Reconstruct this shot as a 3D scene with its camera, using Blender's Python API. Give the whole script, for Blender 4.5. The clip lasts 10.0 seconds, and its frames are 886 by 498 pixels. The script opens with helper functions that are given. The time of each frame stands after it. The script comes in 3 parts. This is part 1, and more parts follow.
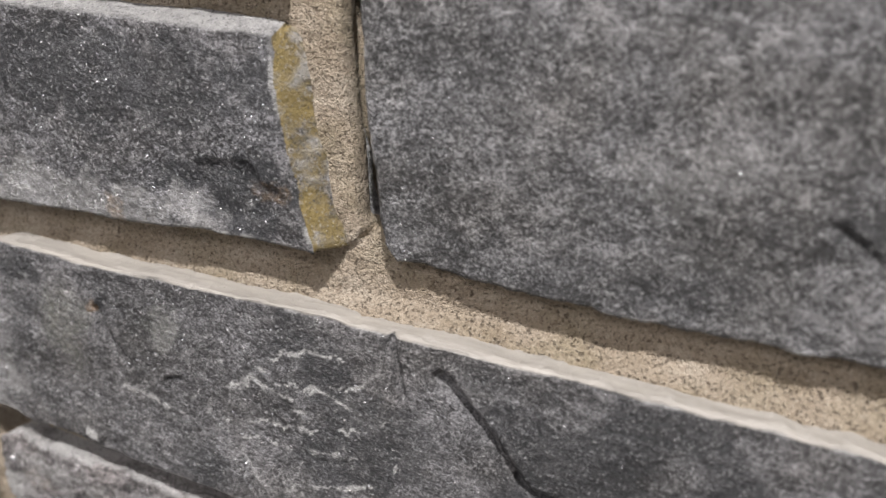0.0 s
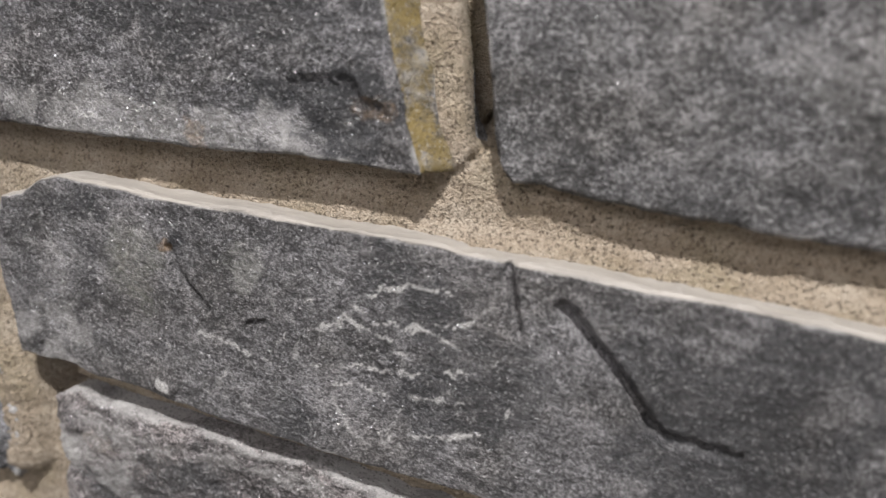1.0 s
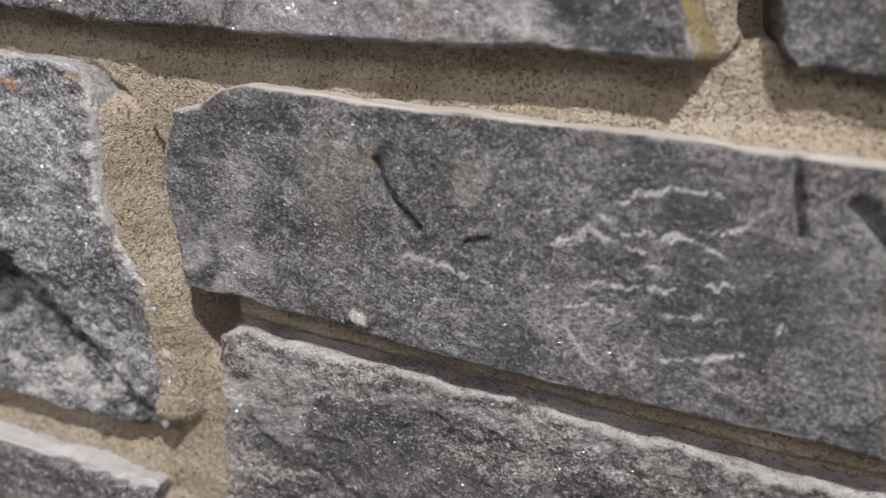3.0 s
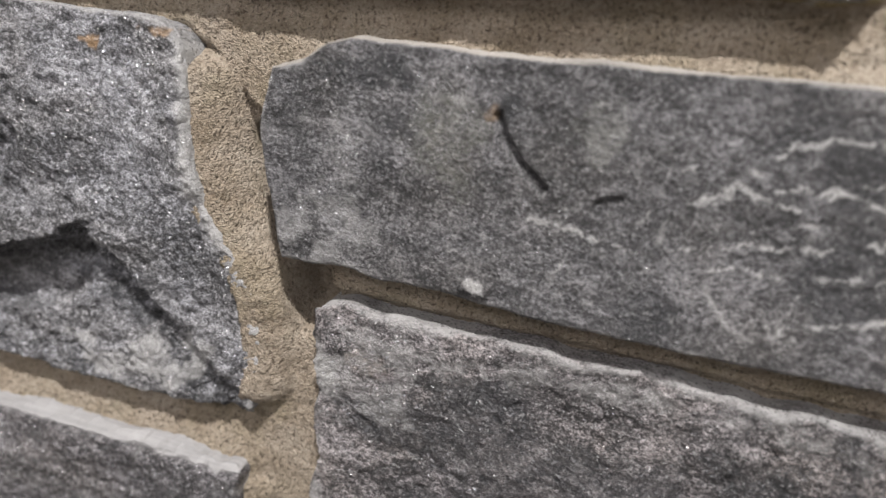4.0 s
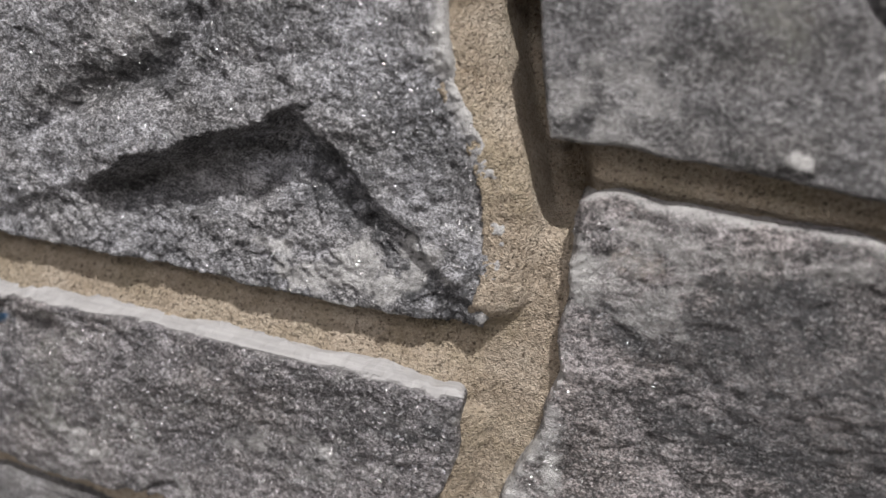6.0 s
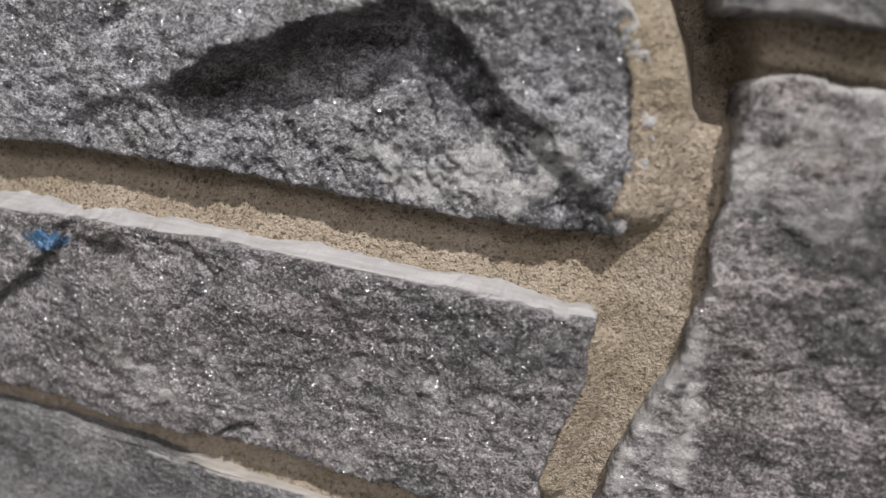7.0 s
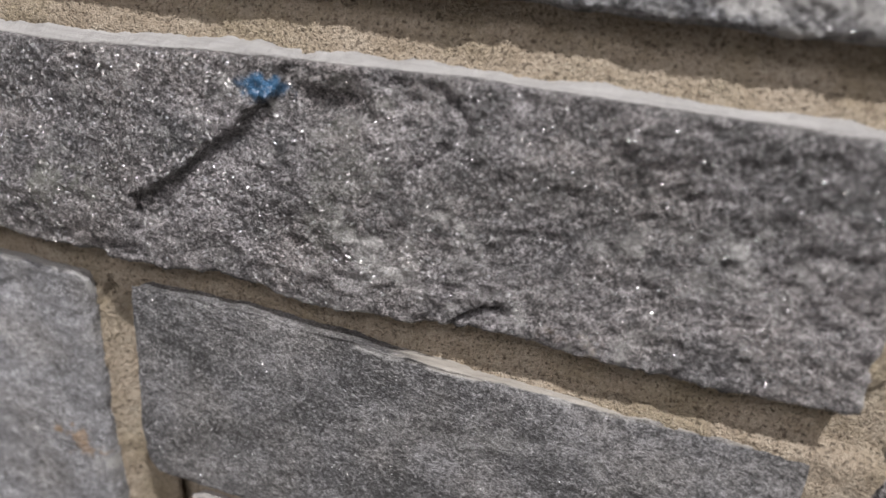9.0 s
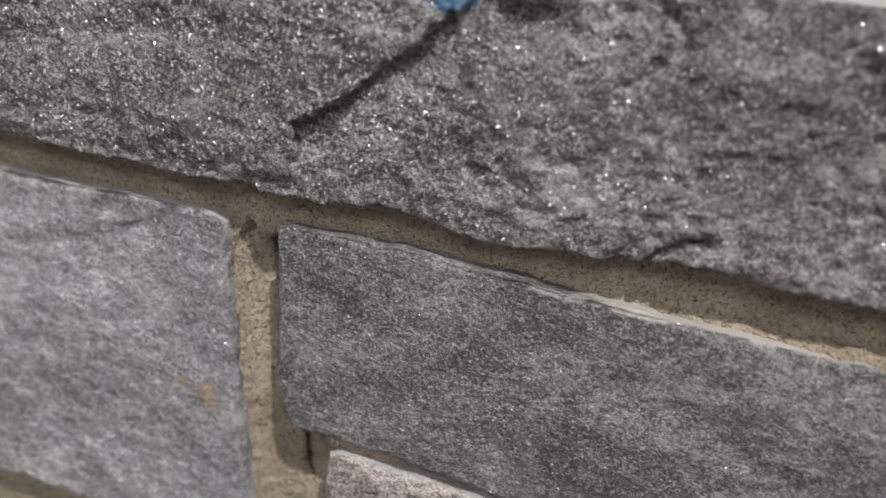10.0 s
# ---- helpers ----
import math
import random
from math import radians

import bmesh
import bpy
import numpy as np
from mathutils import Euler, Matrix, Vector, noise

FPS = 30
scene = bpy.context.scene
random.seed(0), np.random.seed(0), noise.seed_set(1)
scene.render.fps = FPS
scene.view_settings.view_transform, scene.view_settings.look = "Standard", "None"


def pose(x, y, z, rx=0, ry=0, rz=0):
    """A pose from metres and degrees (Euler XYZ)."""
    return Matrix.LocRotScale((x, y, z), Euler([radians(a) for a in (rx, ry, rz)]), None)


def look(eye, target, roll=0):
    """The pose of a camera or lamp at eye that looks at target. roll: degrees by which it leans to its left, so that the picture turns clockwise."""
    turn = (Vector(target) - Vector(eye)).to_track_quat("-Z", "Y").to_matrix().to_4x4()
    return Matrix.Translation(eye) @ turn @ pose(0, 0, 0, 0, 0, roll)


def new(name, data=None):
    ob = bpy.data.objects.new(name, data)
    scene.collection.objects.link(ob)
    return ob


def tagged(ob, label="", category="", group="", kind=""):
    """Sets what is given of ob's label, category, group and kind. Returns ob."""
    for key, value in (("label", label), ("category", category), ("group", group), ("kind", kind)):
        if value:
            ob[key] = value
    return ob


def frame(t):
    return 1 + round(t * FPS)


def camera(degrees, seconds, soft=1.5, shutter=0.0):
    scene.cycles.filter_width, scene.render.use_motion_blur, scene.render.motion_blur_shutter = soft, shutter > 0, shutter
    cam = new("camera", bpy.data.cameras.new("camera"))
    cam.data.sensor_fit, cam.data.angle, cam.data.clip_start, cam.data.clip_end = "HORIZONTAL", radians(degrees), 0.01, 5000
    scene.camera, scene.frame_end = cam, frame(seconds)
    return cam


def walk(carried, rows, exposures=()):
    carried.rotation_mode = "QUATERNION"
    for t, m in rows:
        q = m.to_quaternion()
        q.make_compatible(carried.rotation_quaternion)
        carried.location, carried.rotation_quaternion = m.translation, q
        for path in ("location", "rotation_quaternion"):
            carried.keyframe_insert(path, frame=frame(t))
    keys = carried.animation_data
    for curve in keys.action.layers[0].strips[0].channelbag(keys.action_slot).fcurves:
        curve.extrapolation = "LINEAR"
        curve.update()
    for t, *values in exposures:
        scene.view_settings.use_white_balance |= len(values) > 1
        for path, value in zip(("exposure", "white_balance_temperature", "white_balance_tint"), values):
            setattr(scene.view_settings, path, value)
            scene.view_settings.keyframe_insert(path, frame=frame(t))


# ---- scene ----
# ---- camera ----
cam = camera(68.0, 10.0)
METRES, EYE, TILT, LEAN, TURN = 0.40, 1.3, -17.1, -6.67, 17.56
ROWS = [
    (0.0, 0.0, 0.0, 0.0, -0.0, 0.0, 0.0),
    (0.5, -0.0379, 0.0174, -0.0293, -0.27, 0.16, 0.17),
    (1.0, -0.0742, 0.0373, -0.0478, -0.44, 0.19, 0.38),
    (1.5, -0.1116, 0.0519, -0.062, -0.75, 0.1, 0.59),
    (2.0, -0.1539, 0.0618, -0.0816, -1.0, 0.06, 0.8),
    (2.5, -0.1929, 0.0683, -0.0929, -1.22, 0.01, 0.95),
    (4.0, -0.3044, 0.1103, -0.1177, -1.82, -0.36, 1.29),
    (4.5, -0.3519, 0.1296, -0.1332, -2.02, -0.46, 1.35),
    (5.0, -0.4054, 0.1477, -0.1487, -2.32, -0.55, 1.29),
    (5.5, -0.4456, 0.1542, -0.1642, -2.52, -0.49, 1.13),
    (7.0, -0.5603, 0.225, -0.2405, -3.07, -0.68, 0.72),
    (7.5, -0.6075, 0.2445, -0.2734, -3.12, -0.68, 0.54),
    (8.0, -0.6476, 0.2632, -0.2929, -3.08, -0.65, 0.28),
    (8.5, -0.6856, 0.2843, -0.3135, -3.05, -0.65, 0.03),
    (9.0, -0.7312, 0.3034, -0.3312, -2.9, -0.71, -0.17),
    (9.5, -0.7869, 0.3171, -0.3486, -2.86, -0.93, -0.38),
    (10.0, -0.8452, 0.3392, -0.3754, -2.74, -0.64, -0.76),
]
walk(cam, [(t, pose(0, 0, EYE, TILT, LEAN, TURN) @ pose(METRES * x, METRES * y, METRES * z, 90 + pitch, roll, yaw)) for t, x, y, z, yaw, pitch, roll in ROWS],
     exposures=[(0.0, 0.0), (10.0, 0.0)])
# close-up lens with a shallow zone of sharpness
cam.data.dof.use_dof = True
cam.data.dof.focus_distance = 0.178
cam.data.dof.aperture_fstop = 6.0

FACE = 0.145          # the wall's front, metres along y
MM = 0.001

# ---- world and lights ----
world = bpy.data.worlds.new("room_air")
scene.world = world
world.use_nodes = True
world.node_tree.nodes["Background"].inputs[0].default_value = (0.8, 0.85, 1.0, 1)
world.node_tree.nodes["Background"].inputs[1].default_value = 0.05


def spot(name, eye, target, watts, radius, cone, colour):
    lamp = bpy.data.lights.new(name, "SPOT")
    lamp.energy, lamp.shadow_soft_size, lamp.spot_size, lamp.spot_blend, lamp.color = watts, radius, radians(cone), 0.6, colour
    ob = new(name, lamp)
    ob.matrix_world = look(eye, target)
    return ob


DOWN = (0.09, FACE - 0.76, 2.52)
spot("downlight_beam", DOWN, (-0.46, FACE, 1.08), 163, 0.03, 70, (1.0, 0.965, 0.945))
# soft overhead fill, an added lamp that lifts the shaded joints
lamp = bpy.data.lights.new("fill_glow", "AREA")
lamp.shape, lamp.size, lamp.size_y, lamp.energy, lamp.color = "RECTANGLE", 1.15, 1.15, 34, (1.0, 0.95, 0.995)
ob = new("fill_glow", lamp)
ob.matrix_world = look((-0.3, -2.0, 2.57), (-0.3, -2.0, 0))


# ---- materials ----
def material(name):
    m = bpy.data.materials.new(name)
    m.use_nodes = True
    return m, m.node_tree, m.node_tree.nodes["Principled BSDF"]


def node(tree, kind, **sets):
    nd = tree.nodes.new(kind)
    for key, value in sets.items():
        if key in nd.inputs:
            nd.inputs[key].default_value = value
        else:
            setattr(nd, key, value)
    return nd


def ramp(tree, fac, stops):
    nd = tree.nodes.new("ShaderNodeValToRGB")
    tree.links.new(fac, nd.inputs[0])
    e = nd.color_ramp.elements
    while len(e) < len(stops):
        e.new(0.5)
    for el, (p, c) in zip(e, stops):
        el.position, el.color = p, (*c, 1) if len(c) == 3 else c
    return nd.outputs[0]


def g(x):
    return (x, x, x)


def mix(tree, fac, a, b, blend="MIX"):
    nd = tree.nodes.new("ShaderNodeMix")
    nd.data_type, nd.blend_type = "RGBA", blend
    for sock, v in ((nd.inputs[0], fac), (nd.inputs[6], a), (nd.inputs[7], b)):
        if isinstance(v, (int, float)):
            sock.default_value = v
        elif isinstance(v, tuple):
            sock.default_value = (*v, 1)
        else:
            tree.links.new(v, sock)
    return nd.outputs[2]


def maths(tree, op, a, b=0.0, c=0.0):
    nd = tree.nodes.new("ShaderNodeMath")
    nd.operation = op
    for sock, v in zip(nd.inputs, (a, b, c)):
        if isinstance(v, (int, float)):
            sock.default_value = v
        else:
            tree.links.new(v, sock)
    return nd.outputs[0]


def coords(tree, scale, shift=True):
    """Object coordinates in metres times scale, shifted a little from stone to stone."""
    tc = tree.nodes.new("ShaderNodeTexCoord")
    mp = tree.nodes.new("ShaderNodeMapping")
    mp.inputs["Scale"].default_value = scale
    tree.links.new(tc.outputs["Object"], mp.inputs[0])
    if shift:
        info = tree.nodes.new("ShaderNodeObjectInfo")
        mul = maths(tree, "MULTIPLY", info.outputs["Random"], 37.0)
        comb = tree.nodes.new("ShaderNodeCombineXYZ")
        for k in range(3):
            tree.links.new(mul, comb.inputs[k])
        tree.links.new(comb.outputs[0], mp.inputs["Location"])
    return mp.outputs[0]


def tex(tree, kind, vec, **sets):
    nd = node(tree, kind, **sets)
    tree.links.new(vec, nd.inputs["Vector"])
    return nd


def attribute(tree, name):
    nd = tree.nodes.new("ShaderNodeAttribute")
    nd.attribute_name = name
    return nd.outputs["Fac"]


def stone_material(name, dark, mid, light, tone=(1, 1, 1), glint=0.9, rough=0.55, skew=0.35, stretch=2.2, gritty=1.0, salted=0.55, flake=0.45, smear=(0.34, 0.318, 0.29), drawn=0.5):
    m, t, bsdf = material(name)

    def leaning(size, long):
        """Coordinates for features of that size in mm, drawn out along the stone's cleavage."""
        tc = t.nodes.new("ShaderNodeTexCoord")
        mp = node(t, "ShaderNodeMapping", Rotation=(0, skew, 0), Scale=(1000 / size / long, 1000 / size, 1000 / size))
        info = t.nodes.new("ShaderNodeObjectInfo")
        comb = t.nodes.new("ShaderNodeCombineXYZ")
        far = maths(t, "MULTIPLY", info.outputs["Random"], 53.0)
        for k in range(3):
            t.links.new(far, comb.inputs[k])
        t.links.new(tc.outputs["Object"], mp.inputs[0])
        t.links.new(comb.outputs[0], mp.inputs["Location"])
        return mp.outputs[0]

    cloud = tex(t, "ShaderNodeTexNoise", leaning(18, 2.0), Scale=1.0, Detail=4.0, Roughness=0.6, Distortion=0.6).outputs[0]
    middle = tex(t, "ShaderNodeTexNoise", leaning(3.4, stretch), Scale=1.0, Detail=5.0, Roughness=0.7, Distortion=0.4).outputs[0]
    streak = tex(t, "ShaderNodeTexNoise", leaning(0.9, 3.0 + stretch), Scale=1.0, Detail=3.0, Roughness=0.6, Distortion=0.2).outputs[0]
    grain = tex(t, "ShaderNodeTexNoise", leaning(0.62, 1.0 + 0.3 * stretch), Scale=1.0, Detail=3.0, Roughness=0.8).outputs[0]
    crystal = tex(t, "ShaderNodeTexVoronoi", leaning(0.42, 1.3), Scale=1.0)
    lone = node(t, "ShaderNodeSeparateColor")
    t.links.new(crystal.outputs["Color"], lone.inputs[0])
    total, weight = None, 0.0
    for field, share in ((cloud, 0.7), (middle, 1.05), (streak, drawn), (grain, 1.35 * gritty), (lone.outputs[2], 0.3 * gritty)):
        piece = maths(t, "MULTIPLY", field, share)
        total, weight = piece if total is None else maths(t, "ADD", total, piece), weight + share
    col = ramp(t, maths(t, "ADD", maths(t, "MULTIPLY", maths(t, "SUBTRACT", total, 0.5 * weight), 1.35), 0.5), [(0.12, g(dark * 0.5)), (0.35, g(dark)), (0.54, g(mid)), (0.74, g(light)), (0.95, g(light * 1.7))])
    # clusters of pale crystals and dark pores
    fleck = tex(t, "ShaderNodeTexNoise", leaning(1.15, 1.15), Scale=1.0, Detail=4.0, Roughness=0.75, Distortion=0.3).outputs[0]
    fleck = maths(t, "ADD", fleck, maths(t, "MULTIPLY", maths(t, "SUBTRACT", cloud, 0.5), 0.2))
    col = mix(t, ramp(t, fleck, [(0.53, g(0.0)), (0.66, g(0.8))]), col, g(min(light * 1.7, 0.48)))
    col = mix(t, ramp(t, fleck, [(0.32, g(0.85)), (0.46, g(0.0))]), col, g(dark * 0.45))
    col = mix(t, 1.0, col, tone, "MULTIPLY")
    # warm or cool drift over some centimetres
    drift = tex(t, "ShaderNodeTexNoise", leaning(22, 1.0), Scale=1.0, Detail=3.0).outputs[0]
    col = mix(t, ramp(t, drift, [(0.42, g(0.0)), (0.66, g(0.35))]), col, mix(t, 1.0, col, (1.07, 1.0, 0.88), "MULTIPLY"))
    # dark tone and painted shade, pale crystalline crust, ochre stain, rust, blue chalk mark, all broken up by the
    # grain
    broken = tex(t, "ShaderNodeTexNoise", leaning(2.0, 1.3), Scale=1.0, Detail=5.0, Roughness=0.75).outputs[0]
    for key, tint in (("tone_and_shade", (0.022, 0.023, 0.026)), ("pale", (0.43, 0.425, 0.42)), ("sage", (0.185, 0.19, 0.165)), ("moss", (0.22, 0.165, 0.06)), ("rust", (0.36, 0.23, 0.12)), ("blue", (0.03, 0.115, 0.235))):
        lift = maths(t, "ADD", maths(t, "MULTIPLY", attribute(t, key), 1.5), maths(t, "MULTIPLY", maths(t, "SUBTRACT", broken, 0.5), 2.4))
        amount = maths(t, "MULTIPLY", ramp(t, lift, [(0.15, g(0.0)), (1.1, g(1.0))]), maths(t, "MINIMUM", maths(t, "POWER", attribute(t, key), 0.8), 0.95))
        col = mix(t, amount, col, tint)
    t.links.new(col, bsdf.inputs["Base Color"])
    # mica: scattered flakes, each turned its own way
    flakes = tex(t, "ShaderNodeTexVoronoi", leaning(flake, 1.0), Scale=1.0)
    pick = node(t, "ShaderNodeSeparateColor")
    t.links.new(flakes.outputs["Color"], pick.inputs[0])
    salt = maths(t, "GREATER_THAN", pick.outputs[1], maths(t, "SUBTRACT", 0.93, maths(t, "MULTIPLY", maths(t, "SUBTRACT", middle, 0.5), 0.5)))
    col = mix(t, maths(t, "MULTIPLY", salt, salted), col, (0.40, 0.40, 0.40))
    t.links.new(col, bsdf.inputs["Base Color"])
    # mortar wiped along the upper edge, drawn out into streaks
    wiped = tex(t, "ShaderNodeTexNoise", coords(t, (45, 500, 900)), Scale=1.0, Detail=4.0, Roughness=0.6).outputs[0]
    film = ramp(t, maths(t, "ADD", attribute(t, "smear"), maths(t, "MULTIPLY", maths(t, "SUBTRACT", wiped, 0.5), 1.1)), [(0.3, g(0.0)), (0.75, g(1.0))])
    shade = ramp(t, wiped, [(0.3, g(0.8)), (0.65, g(1.08))])
    col = mix(t, maths(t, "MULTIPLY", film, 0.96), col, mix(t, 1.0, shade, smear, "MULTIPLY"))
    is_flake = maths(t, "MULTIPLY", maths(t, "GREATER_THAN", pick.outputs[0], maths(t, "SUBTRACT", glint, maths(t, "MULTIPLY", attribute(t, "mica"), 0.11))), maths(t, "SUBTRACT", 1.0, film))
    t.links.new(maths(t, "SUBTRACT", rough, maths(t, "MULTIPLY", is_flake, rough - 0.17)), bsdf.inputs["Roughness"])
    t.links.new(maths(t, "ADD", 0.45, maths(t, "MULTIPLY", is_flake, 0.55)), bsdf.inputs["Specular IOR Level"])
    t.links.new(maths(t, "MULTIPLY", is_flake, 0.45), bsdf.inputs["Metallic"])
    t.links.new(mix(t, maths(t, "MULTIPLY", is_flake, 0.2), col, (0.6, 0.6, 0.62)), bsdf.inputs["Base Color"])
    bump = node(t, "ShaderNodeBump", Strength=1.0, Distance=0.0007)
    rough_hgt = maths(t, "ADD", maths(t, "MULTIPLY", grain, 1.0), maths(t, "ADD", maths(t, "MULTIPLY", fleck, 1.0), maths(t, "MULTIPLY", middle, 1.5)))
    t.links.new(maths(t, "MULTIPLY", rough_hgt, maths(t, "SUBTRACT", 1.0, maths(t, "MULTIPLY", film, 0.65))), bump.inputs["Height"])
    off = node(t, "ShaderNodeVectorMath", operation="SUBTRACT")
    t.links.new(flakes.outputs["Color"], off.inputs[0])
    off.inputs[1].default_value = (0.22, 0.5, -0.22)
    scl = node(t, "ShaderNodeVectorMath", operation="SCALE")
    t.links.new(off.outputs[0], scl.inputs[0])
    t.links.new(maths(t, "MULTIPLY", is_flake, 0.95), scl.inputs["Scale"])
    add = node(t, "ShaderNodeVectorMath", operation="ADD")
    t.links.new(bump.outputs[0], add.inputs[0])
    t.links.new(scl.outputs[0], add.inputs[1])
    nrm = node(t, "ShaderNodeVectorMath", operation="NORMALIZE")
    t.links.new(add.outputs[0], nrm.inputs[0])
    t.links.new(nrm.outputs[0], bsdf.inputs["Normal"])
    return m


SLATE = stone_material("dark_slate", 0.03, 0.068, 0.16, (1.0, 0.985, 1.05), 0.93, 0.45, 0.45, 1.6, 0.9, 0.3, 0.55, drawn=0.45)
VEINED = stone_material("veined_slate", 0.038, 0.074, 0.15, (1.005, 0.985, 1.03), 0.95, 0.45, -0.06, 1.6, 0.9, 0.3, 0.5, drawn=0.4)
DULL = stone_material("even_grey_slate", 0.042, 0.086, 0.175, (1.0, 0.99, 1.03), 0.968, 0.55, 0.6, 1.2, 1.0, 0.4, 0.55, drawn=0.1)
SCHIST = stone_material("pale_grey_schist", 0.058, 0.13, 0.28, (0.985, 0.99, 1.06), 0.915, 0.5, -0.6, 1.4, 0.95, 0.3, 0.55, drawn=0.35)
BROWN = stone_material("brownish_schist", 0.037, 0.088, 0.235, (1.06, 0.98, 1.0), 0.92, 0.5, 0.2, 1.7, 0.95, 0.35, 0.55, drawn=0.45)
SPARKLING = stone_material("sparkling_mica_schist", 0.047, 0.093, 0.21, (1.04, 0.985, 1.03), 0.89, 0.5, 0.15, 1.2, 1.15, 0.35, 0.72, (0.33, 0.325, 0.325), drawn=0.05)
SMOOTH = stone_material("smooth_grey_stone", 0.062, 0.105, 0.19, (1.0, 0.99, 1.04), 0.945, 0.45, 0.1, 1.5, 0.9, 0.3, 0.5, drawn=0.4)
PALE_GREY = stone_material("pale_grey_stone", 0.165, 0.24, 0.35, (0.985, 0.99, 1.06), 0.97, 0.45, 0.3, 1.5, 0.5, 0.2, 0.55, drawn=0.25)
PINKISH = stone_material("pinkish_stone", 0.10, 0.19, 0.34, (1.12, 1.0, 0.97), 0.97, 0.55)


def mortar_material():
    m, t, bsdf = material("sandy_mortar")
    grain = tex(t, "ShaderNodeTexNoise", coords(t, (720, 720, 720), False), Scale=1.0, Detail=4.0, Roughness=0.75)
    sand = tex(t, "ShaderNodeTexVoronoi", coords(t, (1900, 1900, 1900), False), Scale=1.0)
    cloud = tex(t, "ShaderNodeTexNoise", coords(t, (60, 60, 90), False), Scale=1.0, Detail=5.0, Roughness=0.6)
    pits = tex(t, "ShaderNodeTexNoise", coords(t, (1000, 1000, 1000), False), Scale=1.0, Detail=2.5, Roughness=0.6)
    col = ramp(t, cloud.outputs[0], [(0.3, (0.29, 0.235, 0.17)), (0.5, (0.385, 0.322, 0.25)), (0.72, (0.47, 0.41, 0.335))])
    # damp olive patches, pale and dark sand grains, air holes; holes and gaps get shade painted in
    patchy = tex(t, "ShaderNodeTexNoise", coords(t, (38, 38, 38), False), Scale=1.0, Detail=3.0, Roughness=0.6)
    col = mix(t, ramp(t, patchy.outputs[0], [(0.48, g(0.0)), (0.66, g(0.45))]), col, (0.28, 0.238, 0.15))
    picked = node(t, "ShaderNodeSeparateColor")
    t.links.new(sand.outputs["Color"], picked.inputs[0])
    col = mix(t, ramp(t, picked.outputs[0], [(0.0, g(0.35)), (0.3, g(0.0))]), col, (0.2, 0.15, 0.1))
    col = mix(t, ramp(t, picked.outputs[1], [(0.75, g(0.0)), (1.0, g(0.4))]), col, (0.58, 0.51, 0.42))
    col = mix(t, ramp(t, grain.outputs[0], [(0.34, g(0.75)), (0.48, g(0.0))]), col, (0.17, 0.13, 0.09))
    hole = ramp(t, pits.outputs[0], [(0.33, g(0.0)), (0.43, g(1.0))])
    col = mix(t, hole, mix(t, 1.0, col, (0.45, 0.42, 0.4), "MULTIPLY"), col)
    t.links.new(col, bsdf.inputs["Base Color"])
    bsdf.inputs["Roughness"].default_value = 0.9
    bump = node(t, "ShaderNodeBump", Strength=1.0, Distance=0.0013)
    hgt = maths(t, "ADD", maths(t, "MULTIPLY", grain.outputs[0], 1.1), maths(t, "ADD", maths(t, "MULTIPLY", sand.outputs["Distance"], -0.55), maths(t, "MULTIPLY", hole, 0.7)))
    t.links.new(hgt, bump.inputs["Height"])
    t.links.new(bump.outputs[0], bsdf.inputs["Normal"])
    return m


MORTAR = mortar_material()


def plain_material(name, colour, rough, speck=0.06):
    m, t, bsdf = material(name)
    n1 = tex(t, "ShaderNodeTexNoise", coords(t, (6, 6, 6), False), Scale=1.0, Detail=6.0)
    col = mix(t, maths(t, "MULTIPLY", n1.outputs[0], speck * 4), colour, tuple(0.7 * c for c in colour))
    t.links.new(col, bsdf.inputs["Base Color"])
    bsdf.inputs["Roughness"].default_value = rough
    return m


PLASTER = plain_material("white_plaster", (0.78, 0.77, 0.74), 0.85)
FLOOR = plain_material("grey_screed", (0.3, 0.29, 0.27), 0.6)
METAL = plain_material("white_lacquered_metal", (0.8, 0.8, 0.8), 0.35)
GLOW, tree, bsdf = material("lamp_diffuser")
bsdf.inputs["Emission Color"].default_value = (1, 0.96, 0.9, 1)
bsdf.inputs["Emission Strength"].default_value = 3.0


# ---- noise on arrays, in millimetres ----
def hashed(ix, iy, seed):
    h = (ix * 374761393 + iy * 668265263 + seed * 2147483647 + 1013904223) & 0xFFFFFFFF
    h = ((h ^ (h >> 13)) * 1274126177) & 0xFFFFFFFF
    return ((h ^ (h >> 16)) & 0xFFFF) / 32767.5 - 1.0


def vnoise(x, y, seed):
    x, y = np.asarray(x, float), np.asarray(y, float)
    ix, iy = np.floor(x).astype(np.int64), np.floor(y).astype(np.int64)
    fx, fy = x - ix, y - iy
    fx, fy = fx * fx * (3 - 2 * fx), fy * fy * (3 - 2 * fy)
    a = hashed(ix, iy, seed) * (1 - fx) + hashed(ix + 1, iy, seed) * fx
    b = hashed(ix, iy + 1, seed) * (1 - fx) + hashed(ix + 1, iy + 1, seed) * fx
    return a * (1 - fy) + b * fy


def fbm(x, y, size, seed, octaves=4, fall=0.5):
    total, amp = 0.0, 1.0
    for k in range(octaves):
        total = total + amp * vnoise(x / size + 17.3 * k, y / size - 9.1 * k, seed + k)
        size, amp = size / 2.03, amp * fall
    return total


def smooth(a, b, x):
    s = np.clip((x - a) / (b - a), 0, 1)
    return s * s * (3 - 2 * s)


